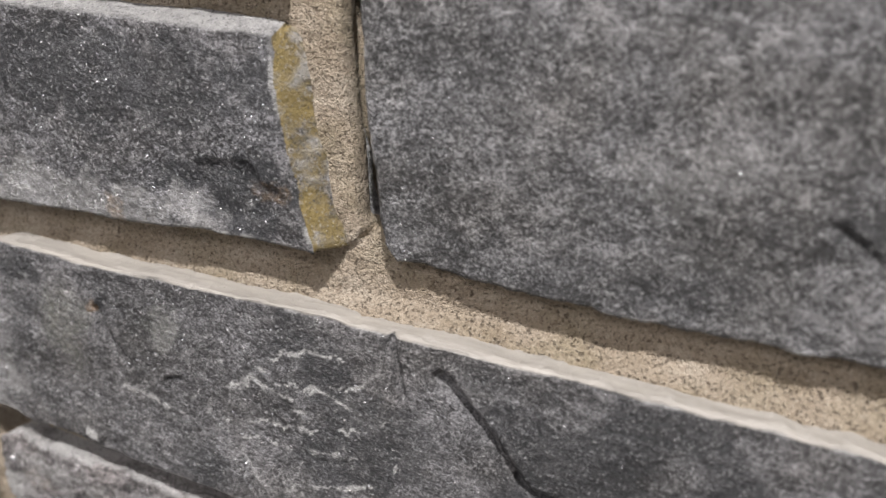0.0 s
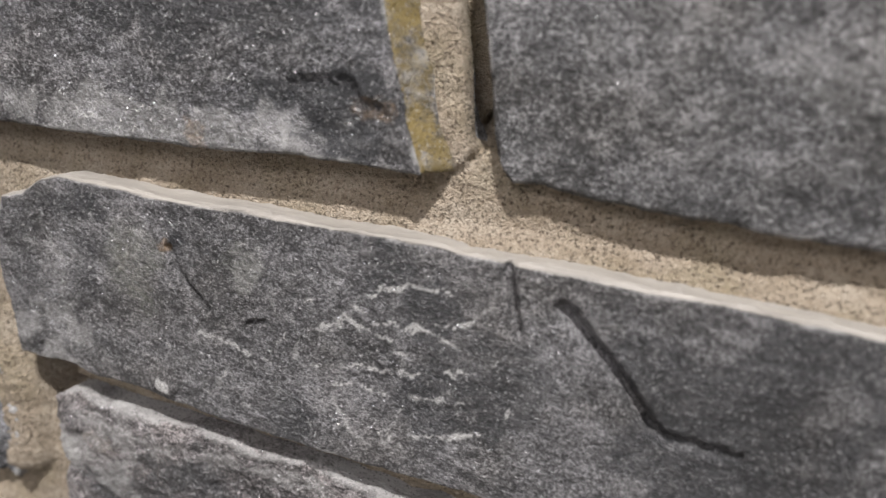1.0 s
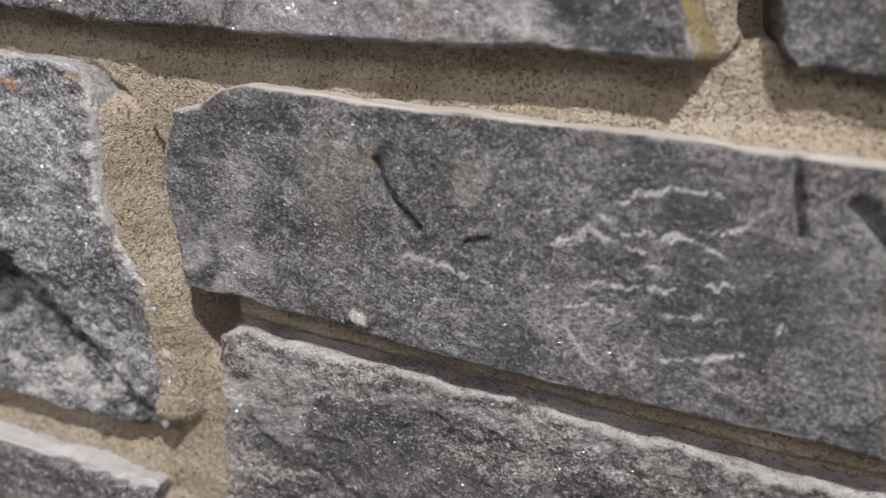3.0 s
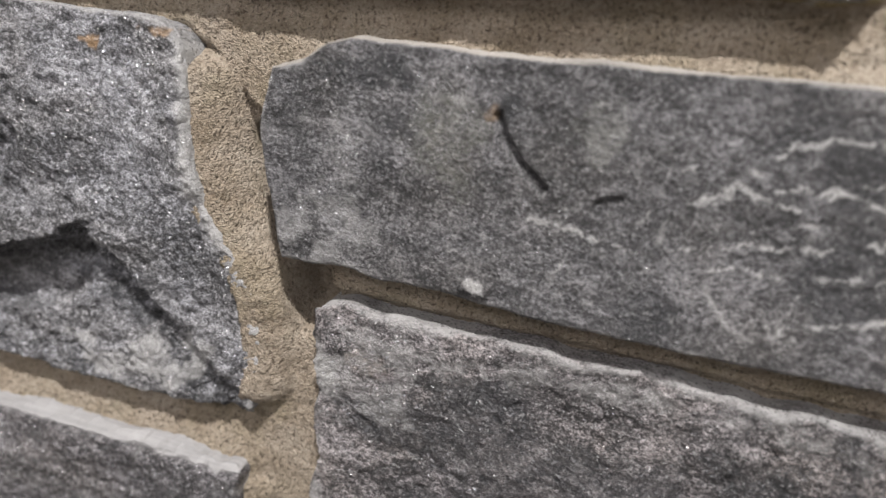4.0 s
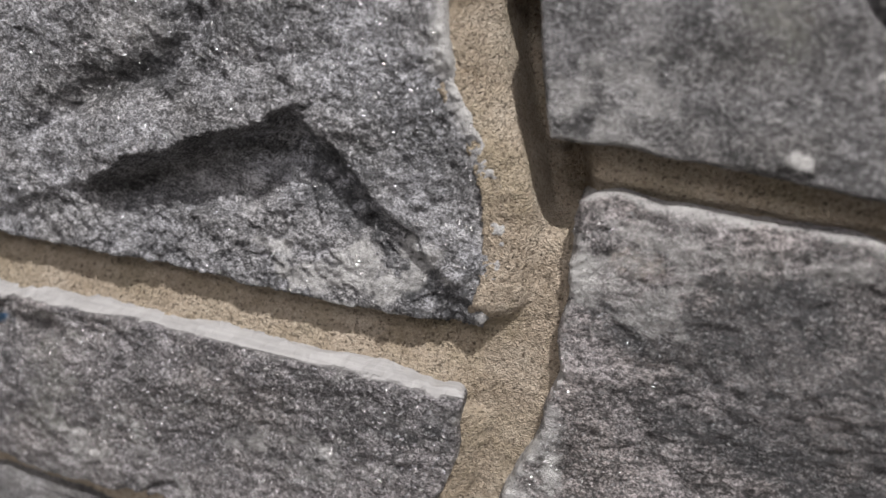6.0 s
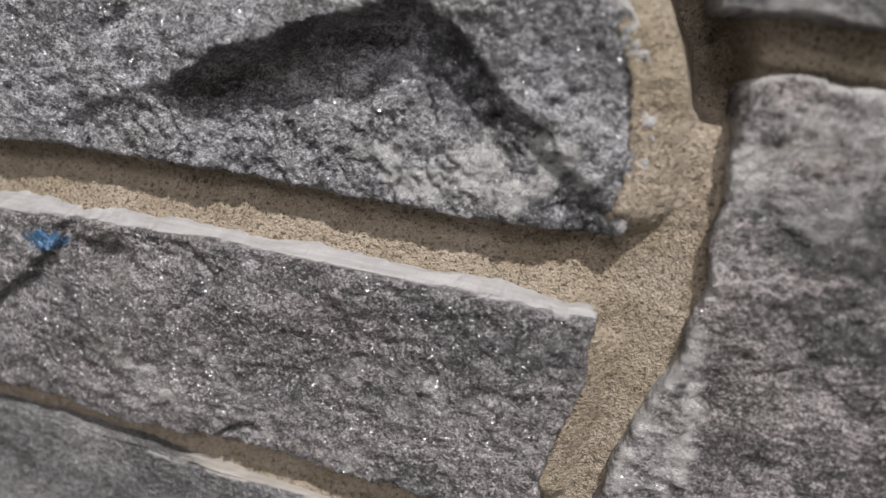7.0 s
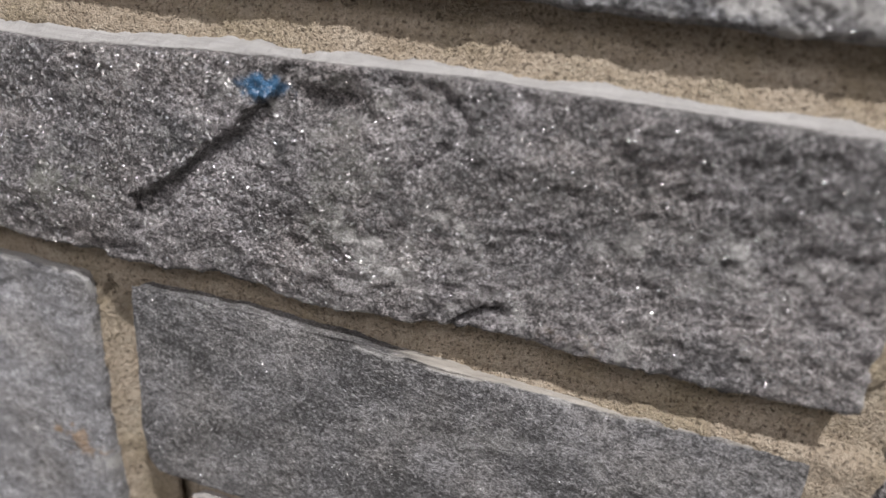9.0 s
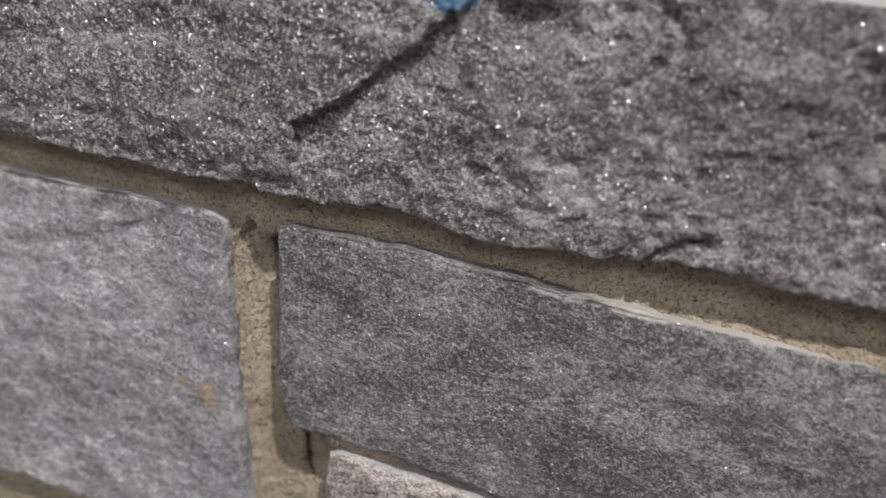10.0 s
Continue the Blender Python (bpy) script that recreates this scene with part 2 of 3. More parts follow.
def to_line(u, w, pts):
    """Distance to a polyline."""
    best = np.full(np.shape(u), 1e9)
    for (a, b), (c, d) in zip(pts, pts[1:]):
        ex, ey = c - a, d - b
        s = np.clip(((u - a) * ex + (w - b) * ey) / (ex * ex + ey * ey), 0, 1)
        best = np.minimum(best, np.hypot(u - a - s * ex, w - b - s * ey))
    return best


def groove(u, w, pts, width, depth, seed=3):
    j = 0.8 * fbm(u, w, 3.0, seed, 3)
    return -depth * np.exp(-(to_line(u + j, w - j, pts) / width) ** 2)


def vein(u, w, pts, width, seed=5):
    j = 1.0 * fbm(u, w, 6.0, seed, 5, 0.8)
    return np.exp(-(to_line(u + j, w - 0.8 * j, pts) / (width * (1 + 0.6 * fbm(u, w, 4.0, seed + 3, 3)))) ** 2) * smooth(-1.2, 0.2, fbm(u, w, 6.0, seed + 9, 4, 0.7))


def threads(u, w, size, thin, seed):
    """A net of fine broken veins."""
    f = np.abs(fbm(u, w * 1.7, size, seed, 4, 0.55))
    return (1 - smooth(0, thin, f)) * smooth(-0.2, 0.7, fbm(u, w, 0.5 * size, seed + 60, 3))


def patch(u, w, centre, ru, rw, seed=7, rough=0.45):
    r = np.hypot((u - centre[0]) / ru, (w - centre[1]) / rw) + rough * fbm(u, w, 0.6 * min(ru, rw) + 2, seed, 4, 0.6)
    return 1 - smooth(0.55, 1.15, r)


# ---- stones ----
def resample(pts, count):
    p = np.array(pts, float)
    run = np.concatenate([[0], np.cumsum(np.hypot(*np.diff(p, axis=0).T))])
    s = np.linspace(0, run[-1], count)
    return np.stack([np.interp(s, run, p[:, 0]), np.interp(s, run, p[:, 1])], 1)


def mesh_from_grid(name, verts, quads, mat):
    me = bpy.data.meshes.new(name)
    me.vertices.add(len(verts))
    me.vertices.foreach_set("co", verts.astype(np.float32).ravel())
    me.loops.add(quads.size)
    me.loops.foreach_set("vertex_index", quads.astype(np.int32).ravel())
    me.polygons.add(len(quads))
    me.polygons.foreach_set("loop_start", np.arange(0, quads.size, 4, dtype=np.int32))
    me.polygons.foreach_set("use_smooth", np.ones(len(quads), dtype=bool))
    me.update(calc_edges=True)
    me.materials.append(mat)
    return me


def grid_quads(rows, cols):
    i = np.arange(rows * cols).reshape(rows, cols)
    return np.stack([i[:-1, :-1], i[:-1, 1:], i[1:, 1:], i[1:, :-1]], -1).reshape(-1, 4)


def stone(wall, top, right, bottom, left, mat, seed, proud=0.0, pitch=0.6, rim=2.0, jag=0.5, relief=1.2, fine=0.25, flare=0.0, dust=0.75, fringe=1.5, smear=0.0, shape=None, stains=None, label=""):
    """One stone. Its outline is four edges in millimetres (along the wall, and up from the first eye's height): top and bottom from
    left to right, right and left from top to bottom. shape(u, w) gives added height in mm, stains(u, w) names to masks."""
    L = max(abs(right[0][0] - left[0][0]), 20)
    H = max(abs(left[-1][1] - left[0][1]), 20)
    nu, nv = int(L / pitch) + 1, int(H / pitch) + 1
    T, B, R, F = resample(top, nu), resample(bottom, nu), resample(right, nv), resample(left, nv)
    for e, k in ((T, 1), (B, 2), (R, 3), (F, 4)):
        n = len(e)
        fade = np.minimum(1, np.minimum(np.arange(n), n - 1 - np.arange(n)) * pitch / 6.0)
        run = np.arange(n) * pitch
        push = jag * fade * (fbm(run, 0 * run, 9.0, seed * 10 + k, 5, 0.62))
        e[:, 1 if k < 3 else 0] += push
    s, r = np.linspace(0, 1, nu)[None, :, None], np.linspace(0, 1, nv)[:, None, None]
    P = (1 - r) * T[None] + r * B[None] + (1 - s) * F[:, None] + s * R[:, None]
    P = P - ((1 - r) * (1 - s) * T[0] + (1 - r) * s * T[-1] + r * (1 - s) * B[0] + r * s * B[-1])
    u, w = P[..., 0], P[..., 1]
    # distance to the outline, near it
    ring = np.concatenate([T, R, B[::-1], F[::-1]])
    d = np.full(u.shape, 12.0)
    band = np.zeros(u.shape, bool)
    k = int(14 / pitch)
    band[:k] = band[-k:] = True
    band[:, :k] = band[:, -k:] = True
    bu, bw = u[band].astype(np.float32), w[band].astype(np.float32)
    near = np.full(bu.shape, 1e9, np.float32)
    r32 = ring.astype(np.float32)
    for j in range(0, len(bu), 4000):
        near[j:j + 4000] = ((bu[j:j + 4000, None] - r32[:, 0]) ** 2 + (bw[j:j + 4000, None] - r32[:, 1]) ** 2).min(1)
    d[band] = np.minimum(12.0, np.sqrt(near))
    edge = rim * (1 + 0.45 * fbm(u, w, 14.0, seed + 5, 3))
    c = np.clip(1 - d / np.maximum(edge, 0.4), 0, 1)
    drop = 0.8 * edge * (1 - np.sqrt(np.maximum(0, 1 - c * c)))
    hgt = proud + relief * fbm(u, w * 1.5, 38.0, seed + 11, 4, 0.5) + fine * fbm(u, w * 1.4, 4.5, seed + 23, 5, 0.62) - drop
    if shape:
        hgt = hgt + shape(u, w)
    verts = [np.stack([u * MM, FACE - hgt * MM, EYE + w * MM], -1).reshape(-1, 3)]
    quads = [grid_quads(nv, nu)]
    # flanks running back into the wall
    idx = np.arange(nu * nv).reshape(nv, nu)
    loop = np.concatenate([idx[0], idx[1:, -1], idx[-1, -2::-1], idx[-2:0:-1, 0]])
    base = verts[0][loop]
    run = np.arange(len(loop)) * pitch
    along = np.roll(base, -4, 0) - np.roll(base, 4, 0)
    out = np.stack([along[:, 2], 0 * run, -along[:, 0]], 1)
    if (out * (base - verts[0].mean(0))).sum() < 0:
        out = -out
    out /= np.linalg.norm(out, axis=1, keepdims=True)
    calm = np.mean([np.roll(base, k, 0) for k in range(-6, 7)], 0)
    last, count = loop, nu * nv
    steps = (0.6, 1.3, 2.1, 3.0, 4.0, 5.0, 6.0, 7.0, 8.0, 9.0, 10.0, 11.2, 12.6, 15.0, 24.0)
    for st in steps:
        ringv = base.copy()
        soft = min(1.0, st / 3.0)
        ringv += soft * (calm - base)
        ringv[:, 1] = np.maximum(calm[:, 1] + (1.5 + 0.1 * st) * MM, FACE + (st - proud * 0.4) * MM) if st > 4.5 else ringv[:, 1] + 0.4 * st * MM
        ringv += out * ((0.3 * fbm(run, run * 0 + st, 5.0, seed + 31, 3, 0.6) * min(1, st / 2) + 0.3 * min(1, st / 3))[:, None] * MM)
        ringv[:, 0] += flare * smooth(0.3, 0.9, out[:, 0]) * np.maximum(0, ringv[:, 1] - calm[:, 1]) * (1 - 0.3 * st / 24)
        verts.append(ringv)
        cur = count + np.arange(len(loop))
        quads.append(np.stack([last, np.roll(last, -1), np.roll(cur, -1), cur], 1)[:, ::-1])
        last, count = cur, count + len(loop)
    verts, quads = np.concatenate(verts), np.concatenate(quads)[:, ::-1]
    me = mesh_from_grid("stone", verts, quads, mat)
    uu, ww = verts[:, 0] / MM, (verts[:, 2] - EYE) / MM
    flank = np.zeros(len(verts))
    flank[nu * nv:] = 1.0
    up = np.concatenate([np.zeros(nu * nv), np.tile(smooth(0.2, 0.5, np.where(np.isin(loop, idx[0]), 1.0, 0.0)), len(steps))])
    dd = np.concatenate([d.ravel(), np.zeros(len(verts) - nu * nv)])
    masks = {"pale": 0.2 * smooth(0.2, 1.3, fbm(uu, ww * 2.0, 16.0, seed + 41, 5, 0.65)), "tone_and_shade": 0.3 * smooth(0.2, 1.2, fbm(uu, ww * 1.6, 22.0, seed + 43, 5, 0.65))}
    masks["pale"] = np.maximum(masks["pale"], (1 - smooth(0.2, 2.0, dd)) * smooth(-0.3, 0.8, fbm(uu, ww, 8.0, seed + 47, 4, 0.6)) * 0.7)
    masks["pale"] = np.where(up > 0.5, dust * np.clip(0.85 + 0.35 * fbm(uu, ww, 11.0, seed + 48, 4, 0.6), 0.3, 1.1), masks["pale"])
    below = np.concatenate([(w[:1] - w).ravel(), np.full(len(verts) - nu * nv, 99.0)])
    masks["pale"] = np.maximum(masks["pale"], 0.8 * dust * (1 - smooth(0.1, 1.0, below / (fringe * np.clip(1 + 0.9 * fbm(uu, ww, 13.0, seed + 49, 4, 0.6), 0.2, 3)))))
    lip = 1 - smooth(0.2, 1.0, below / (fringe * np.clip(1 + 0.4 * fbm(uu, 0 * ww, 30.0, seed + 53, 4, 0.6), 0.4, 2)))
    masks["smear"] = smear * np.where(up > 0.5, 1.0, lip)
    for key in ("moss", "sage", "rust", "blue", "mica"):
        masks[key] = 0 * uu
    if stains:
        for key, val in stains(uu, ww, flank).items():
            masks[key] = np.maximum(masks.get(key, 0 * uu), val)
    masks["tone_and_shade"] = masks["tone_and_shade"] * (1 - 0.85 * up)
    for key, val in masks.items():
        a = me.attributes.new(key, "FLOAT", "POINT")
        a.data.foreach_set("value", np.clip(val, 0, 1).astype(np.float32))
    ob = new("stone", me)
    ob.parent = wall
    if label:
        ob["label"] = label
    return ob


# ---- the room ----
def box(name, lo, hi, mat, bevel=0.0):
    bm = bmesh.new()
    bmesh.ops.create_cube(bm, size=1)
    for vtx in bm.verts:
        vtx.co = [lo[k] + (vtx.co[k] + 0.5) * (hi[k] - lo[k]) for k in range(3)]
    if bevel:
        bmesh.ops.bevel(bm, geom=bm.edges[:], offset=bevel, segments=2, affect="EDGES")
    me = bpy.data.meshes.new(name)
    bm.to_mesh(me)
    bm.free()
    me.materials.append(mat)
    return new(name, me)


X0, X1, Y0, CEIL = -2.4, 2.2, -3.2, 2.6
wall_n = box("wall_north", (X0, FACE + 0.045, 0), (X1, FACE + 0.25, CEIL), MORTAR)
tagged(wall_n, "wall of dark grey split stones in recessed sandy mortar", "wall", kind="structure")
for name, lo, hi in (("wall_south", (X0, Y0 - 0.15, 0), (X1, Y0, CEIL)), ("wall_west", (X0 - 0.15, Y0 - 0.15, 0), (X0, FACE + 0.25, CEIL)), ("wall_east", (X1, Y0 - 0.15, 0), (X1 + 0.15, FACE + 0.25, CEIL))):
    tagged(box(name, lo, hi, PLASTER), "plain white plastered room wall", "wall", kind="structure")
tagged(box("floor", (X0 - 0.15, Y0 - 0.15, -0.12), (X1 + 0.15, FACE + 0.25, 0), FLOOR), "plain grey screed floor", "floor", kind="structure")
tagged(box("ceiling", (X0 - 0.15, Y0 - 0.15, CEIL), (X1 + 0.15, FACE + 0.25, CEIL + 0.12), PLASTER), "plain white plastered ceiling", "ceiling", kind="structure")

# ---- outlines that the mortar follows, in millimetres ----
EDGE_B = [(-73, 36), (-69, 6), (-67, -7), (-64, -22), (-60, -43), (-58, -50), (-54, -54)]
EDGE_C = [(-208, -101), (-205, -112), (-201, -125), (-198, -131)]
EDGE_D = [(-229, -79), (-226, -106), (-222, -121), (-212, -136), (-207, -146), (-205, -158), (-204.5, -170), (-208, -182.5)]
EDGE_F = [(-210, -204), (-211, -225), (-213, -236), (-216, -249), (-215, -262)]
EDGE_G = [(-409, -276), (-408, -294), (-407, -312), (-404, -334), (-399, -338)]
EDGE_H = [(-427, -279), (-427, -296), (-422, -327), (-418, -350), (-410, -393)]
NOTCH_C = [(-197, -131), (-194, -140), (-192, -147)]
NOTCH_G = [(-403, -326), (-401, -338), (-395, -346), (-393, -357)]
SLOT_G = [(-411, -287), (-408, -300), (-405, -326)]

# ---- mortar bed ----
def mortar(wall):
    us, ws = np.arange(-540, 100, 0.6), np.arange(-430, 60, 0.8)
    u, w = np.meshgrid(us, ws)
    # upright joints lie deep, the beds stand forward and end in a rounded nose
    waver = 0.9 * fbm(u, w, 9.0, 72, 4, 0.6)
    back = 14.0 + 0.9 * fbm(u, w, 26.0, 71, 3)
    back = np.where(w > -54, 10.5 + 0.7 * fbm(u, w, 26.0, 73, 3), back)
    back = np.where((u > -222) & (u < -180), back + (7.6 - back) * smooth(-150, -158, w), back)
    low = np.interp(u, [-250, -238, -225, -207, -198], [-84, -73, -80, -98, -98])
    high = np.interp(u, [-70, -66, -62, -57, -50], [-53, -50, -41, -46, -53])
    # each bed is struck back under the stone above and comes forward to the one below
    first = np.interp(u, [-90, -60], [11.0, 12.6]) - 5.5 * smooth(-65.5, -71.5, w + 0.2 * waver) * np.interp(u, [-85, -60], [0.25, 1.0])
    second = 8.2 + 3.0 * smooth(-139, -142, w + 0.4 * waver + np.interp(u, [-190, -100, -40], [0, 2, 4]))
    third = np.interp(w + 0.15 * waver, [-203, -197, -190, -184], [4.5, 7.4, 11.3, 12.3])
    third = third + (8.0 - third) * smooth(-213, -204, u)
    nose = np.interp(u, [-430, -422, -406, -402], [-296, -279, -289, -296])
    beds = [(smooth(high + 1.2, high - 1.2, w + waver) * smooth(low - 2.5, low + 1.5, w + waver), first),
            (smooth(-124, -130, w) * smooth(-160, -154, w) * smooth(-194, -186.5, u + waver), second),
            (smooth(-176, -182, w) * smooth(-217, -211, w + waver) * smooth(-184, -188, u), third),
            (smooth(-254, -260, w) * smooth(nose - 2.5, nose + 2.0, w + waver), np.interp(u, [-432, -420], [9.0, 7.6]) - np.interp(u, [-330, -260], [0.0, 4.5]) * smooth(-273.5, -278, w)),
            (smooth(-330, -334, w) * smooth(-358, -353, w) * smooth(-396, -391, u + waver), 6.0)]
    for mask, depth in beds:
        back = back + mask * (depth + 0.45 * fbm(u, w, 30.0, 75, 3) - back)
    # sandy unevenness
    back += 0.2 * fbm(u, w, 6.0, 77, 3, 0.5) + 0.32 * fbm(u, w, 2.0, 78, 3, 0.8)
    # pulled up against the flanks on one side, falling away to a gap on the other
    for edge, lip, steep in ((EDGE_D, 0.9, 0.07), (EDGE_F, 2.4, 0.05), (EDGE_H, 9.6, 0.05)):
        e = np.array(edge[::-1], float)
        ue = np.interp(w, e[:, 1], e[:, 0])
        inside = smooth(e[0, 1] - 8, e[0, 1] + 8, w) * smooth(e[-1, 1] + 3, e[-1, 1] - 6, w)
        gap = np.maximum(0, u - ue)
        ramp_up = np.where(u > ue - 6, lip + 0.2 * gap + steep * gap * gap + 0.5 * fbm(u, w, 12.0, 91, 4, 0.6) + 0.42 * fbm(u, w, 2.0, 93, 3, 0.75), 99)
        back = np.minimum(back, ramp_up + 14 * (1 - inside))
    # open gaps beside some stones, running back behind the mortar's lip
    hidden = 0 * u
    for edge, width, pit in ((EDGE_B, 8.2, 30), (EDGE_C, 8.0, 32), (SLOT_G, 6.6, 24), (NOTCH_C, 8.0, 26), (NOTCH_G, 7.5, 20)):
        j = 0.35 * fbm(u, w, 14.0, 95, 2)
        slot = 1 - smooth(0.5 * width, width, to_line(u + j, w, edge))
        slot = slot * (smooth(-49, -45, w) if edge is EDGE_B else 1.0)
        back = np.maximum(back, back + slot * (pit - back))
        if edge is EDGE_B or edge is SLOT_G or edge is NOTCH_G:
            hidden = np.maximum(hidden, slot)
    # behind the hollow of the broken block
    back = np.where((u > -350) & (u < np.interp(w, [-183, -161, -148, -136, -121, -106], [-202, -203, -207, -212, -222, -226]) - 9) & (w > -176) & (w < -112), 26.0, back)
    # a hairline crack at the crossing
    back += 5.0 * np.exp(-(to_line(u + 0.5 * fbm(u, w, 3.0, 97, 3), w, [(-60, -41), (-62, -44), (-66, -51)]) / 0.8) ** 2)
    u = u - 6.5 * smooth(0.25, 0.95, hidden)
    verts = np.stack([u * MM, FACE + back * MM, EYE + w * MM], -1).reshape(-1, 3)
    me = mesh_from_grid("mortar", verts, grid_quads(*u.shape), MORTAR)
    ob = new("mortar", me)
    ob.parent = wall
    ob["label"] = "sandy beige recessed mortar"


mortar(wall_n)

# ---- the stones in view ----
# upper course
def shape_a(u, w):
    h = groove(u, w, [(-138, -33), (-118, -44), (-100, -50), (-80, -54)], 5.0, 1.3) + groove(u, w, [(-130, -42), (-128, -40)], 0.6, 1.2)
    return h - 1.6 * patch(u, w, (-98, -44), 16, 9, 12) - 1.5 * np.maximum(0, w + 2.6 + 0.6 * fbm(u, w, 7.0, 19, 3))


def stains_a(u, w, flank):
    right = flank * smooth(-96, -90, u)
    run = u - np.interp(w, [-55, -41, -28, -14, -3], [-75, -81, -85, -89, -91]) + 1.2 * fbm(u, w, 5.0, 20, 4, 0.6)
    return {"moss": right * np.clip(0.85 + 0.4 * fbm(u * 1.5, w * 0.7, 6.0, 15, 5, 0.75), 0.35, 1.0) * (1 - smooth(5.0, 9.0, run)),
            "pale": np.maximum(np.maximum(0.45 * patch(u, w, (-150, -53), 60, 9, 13) + 0.4 * threads(u + w, w - 0.4 * u, 15.0, 0.1, 26) * smooth(-8, -14, w), right * np.clip(0.4 * smooth(5, 9, run) + 0.45 * fbm(u, w, 3.0, 21, 4, 0.7), 0, 0.6)), 0.6 * smooth(-3.6, -1.6, w + 0.8 * fbm(u, w, 6.0, 24, 3))),
            "tone_and_shade": np.maximum(0.85 * patch(u, w, (-97, -42), 24, 14, 14), 0.7 * patch(u, w, (-140, -18), 70, 16, 16, 0.7)), "rust": 0.3 * patch(u, w, (-89, -41), 6, 3, 17) + 0.35 * patch(u, w, (-137, -53), 4, 4, 18)}


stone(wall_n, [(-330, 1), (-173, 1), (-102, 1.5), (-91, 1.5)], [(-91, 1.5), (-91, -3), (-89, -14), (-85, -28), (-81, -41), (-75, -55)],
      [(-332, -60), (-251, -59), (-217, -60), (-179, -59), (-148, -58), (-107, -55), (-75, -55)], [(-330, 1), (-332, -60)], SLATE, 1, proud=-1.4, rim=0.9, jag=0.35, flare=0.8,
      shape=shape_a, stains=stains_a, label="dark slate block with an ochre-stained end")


def stains_b(u, w, flank):
    return {"pale": 0.3 * patch(u, w, (12, -22), 16, 9, 21) + 0.15 * patch(u, w, (-30, -20), 18, 14, 22), "tone_and_shade": 0.5 * patch(u, w, (48, -28), 12, 6, 23) + 0.35 * patch(u, w, (0, -46), 70, 9, 24)}


stone(wall_n, [(-73, 36), (110, 36)], [(110, 36), (108, -55)], [(-54, -54), (-46, -54), (-30, -55), (10, -55.5), (56, -55), (108, -55)], EDGE_B, DULL, 2,
      proud=-6.0, rim=1.6, shape=lambda u, w: groove(u, w, [(42, -26), (51, -32)], 1.5, 1.5), stains=stains_b, label="large dull grey slate block with rounded edges")


# second course
GASH = [(-37, -80), (-27, -89), (-19, -97), (-13, -104), (-6, -106), (7, -106)]


def shape_c(u, w):
    h = groove(u, w, GASH[:4], 1.9, 4.0) + groove(u, w, GASH[3:], 1.2, 2.6) + groove(u, w, [(-51, -72), (-49, -80), (-46.5, -88)], 1.0, 3.0)
    h += groove(u, w, [(-145, -85), (-142, -91), (-138, -96), (-132, -101)], 0.9, 2.3) + groove(u, w, [(-119, -103), (-114, -101)], 1.0, 1.6)
    return h + 1.4 * smooth(-112, -129, w) + 1.2 * patch(u, w, (-145, -127), 4, 3, 31)


def stains_c(u, w, flank):
    p = 0.45 * patch(u, w, (-188, -112), 16, 18, 33, 0.8) + 0.35 * patch(u, w, (-119, -88), 6, 9, 34) + 0.9 * patch(u, w, (-145, -127), 4, 2.6, 31)
    for k, pts in enumerate(([(-87, -88), (-81, -84), (-74, -82), (-64, -82)], [(-105, -110), (-92, -108), (-81, -106), (-69, -104)], [(-63, -102), (-54, -100), (-48, -96)],
                             [(-94, -108), (-93, -117), (-87, -125), (-80, -128)], [(-76, -124), (-67, -121), (-57, -120), (-49, -115), (-44, -109)],
                             [(-99, -101), (-90, -94), (-78, -97)], [(-106, -83), (-104, -110)], [(-104, -92), (-96, -88), (-88, -90)],
                             [(-66, -91), (-58, -88), (-52, -84)], [(-84, -95), (-72, -92), (-60, -95)], [(-135, -108), (-122, -110), (-108, -113)], [(-92, -114), (-78, -112), (-62, -110)])):
        p = np.maximum(p, (0.5 if k == 6 else 0.7 if k == 3 else 1.0) * vein(u, w, pts, 0.55, 35 + k))
    p = np.maximum(p, 0.3 * patch(u, w, (-30, -82), 9, 3, 47))
    bands = fbm(u, w * 0.3 + 0.1 * u, 13.0, 58, 4, 0.6) * smooth(-90, -125, u)
    p = np.maximum(p, 0.3 * smooth(0.1, 0.9, bands))
    p = np.maximum(p, 1.0 * threads(u, w, 17.0, 0.09, 53) * patch(u, w, (-82, -104), 58, 34, 54))
    p = np.maximum(p, 0.6 * threads(u, w, 9.0, 0.1, 55) * patch(u, w, (-110, -104), 70, 34, 56))
    return {"pale": p, "sage": 0.4 * patch(u, w, (-157, -95), 13, 14, 48) + 0.35 * patch(u, w, (-120, -88), 6, 9, 34), "moss": 0.1 * patch(u, w, (-155, -93), 10, 11, 46), "tone_and_shade": 0.32 * smooth(0.0, 0.9, -bands) + 0.7 * patch(u, w, (-176, -80), 12, 5, 49) + 0.5 * patch(u, w, (-172, -96), 5, 10, 50) + 0.65 * patch(u, w, (-5, -102), 80, 40, 52, 0.9),
            "rust": 0.45 * patch(u, w, (-146, -86), 1.6, 3, 51)}


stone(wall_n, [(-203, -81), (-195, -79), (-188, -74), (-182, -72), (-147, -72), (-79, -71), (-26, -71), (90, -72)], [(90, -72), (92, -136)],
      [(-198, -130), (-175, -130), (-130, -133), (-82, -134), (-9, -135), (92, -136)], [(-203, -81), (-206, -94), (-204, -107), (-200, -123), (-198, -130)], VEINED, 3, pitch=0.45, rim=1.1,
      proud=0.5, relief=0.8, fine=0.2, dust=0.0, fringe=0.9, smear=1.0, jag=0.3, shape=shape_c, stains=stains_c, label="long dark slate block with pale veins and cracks")


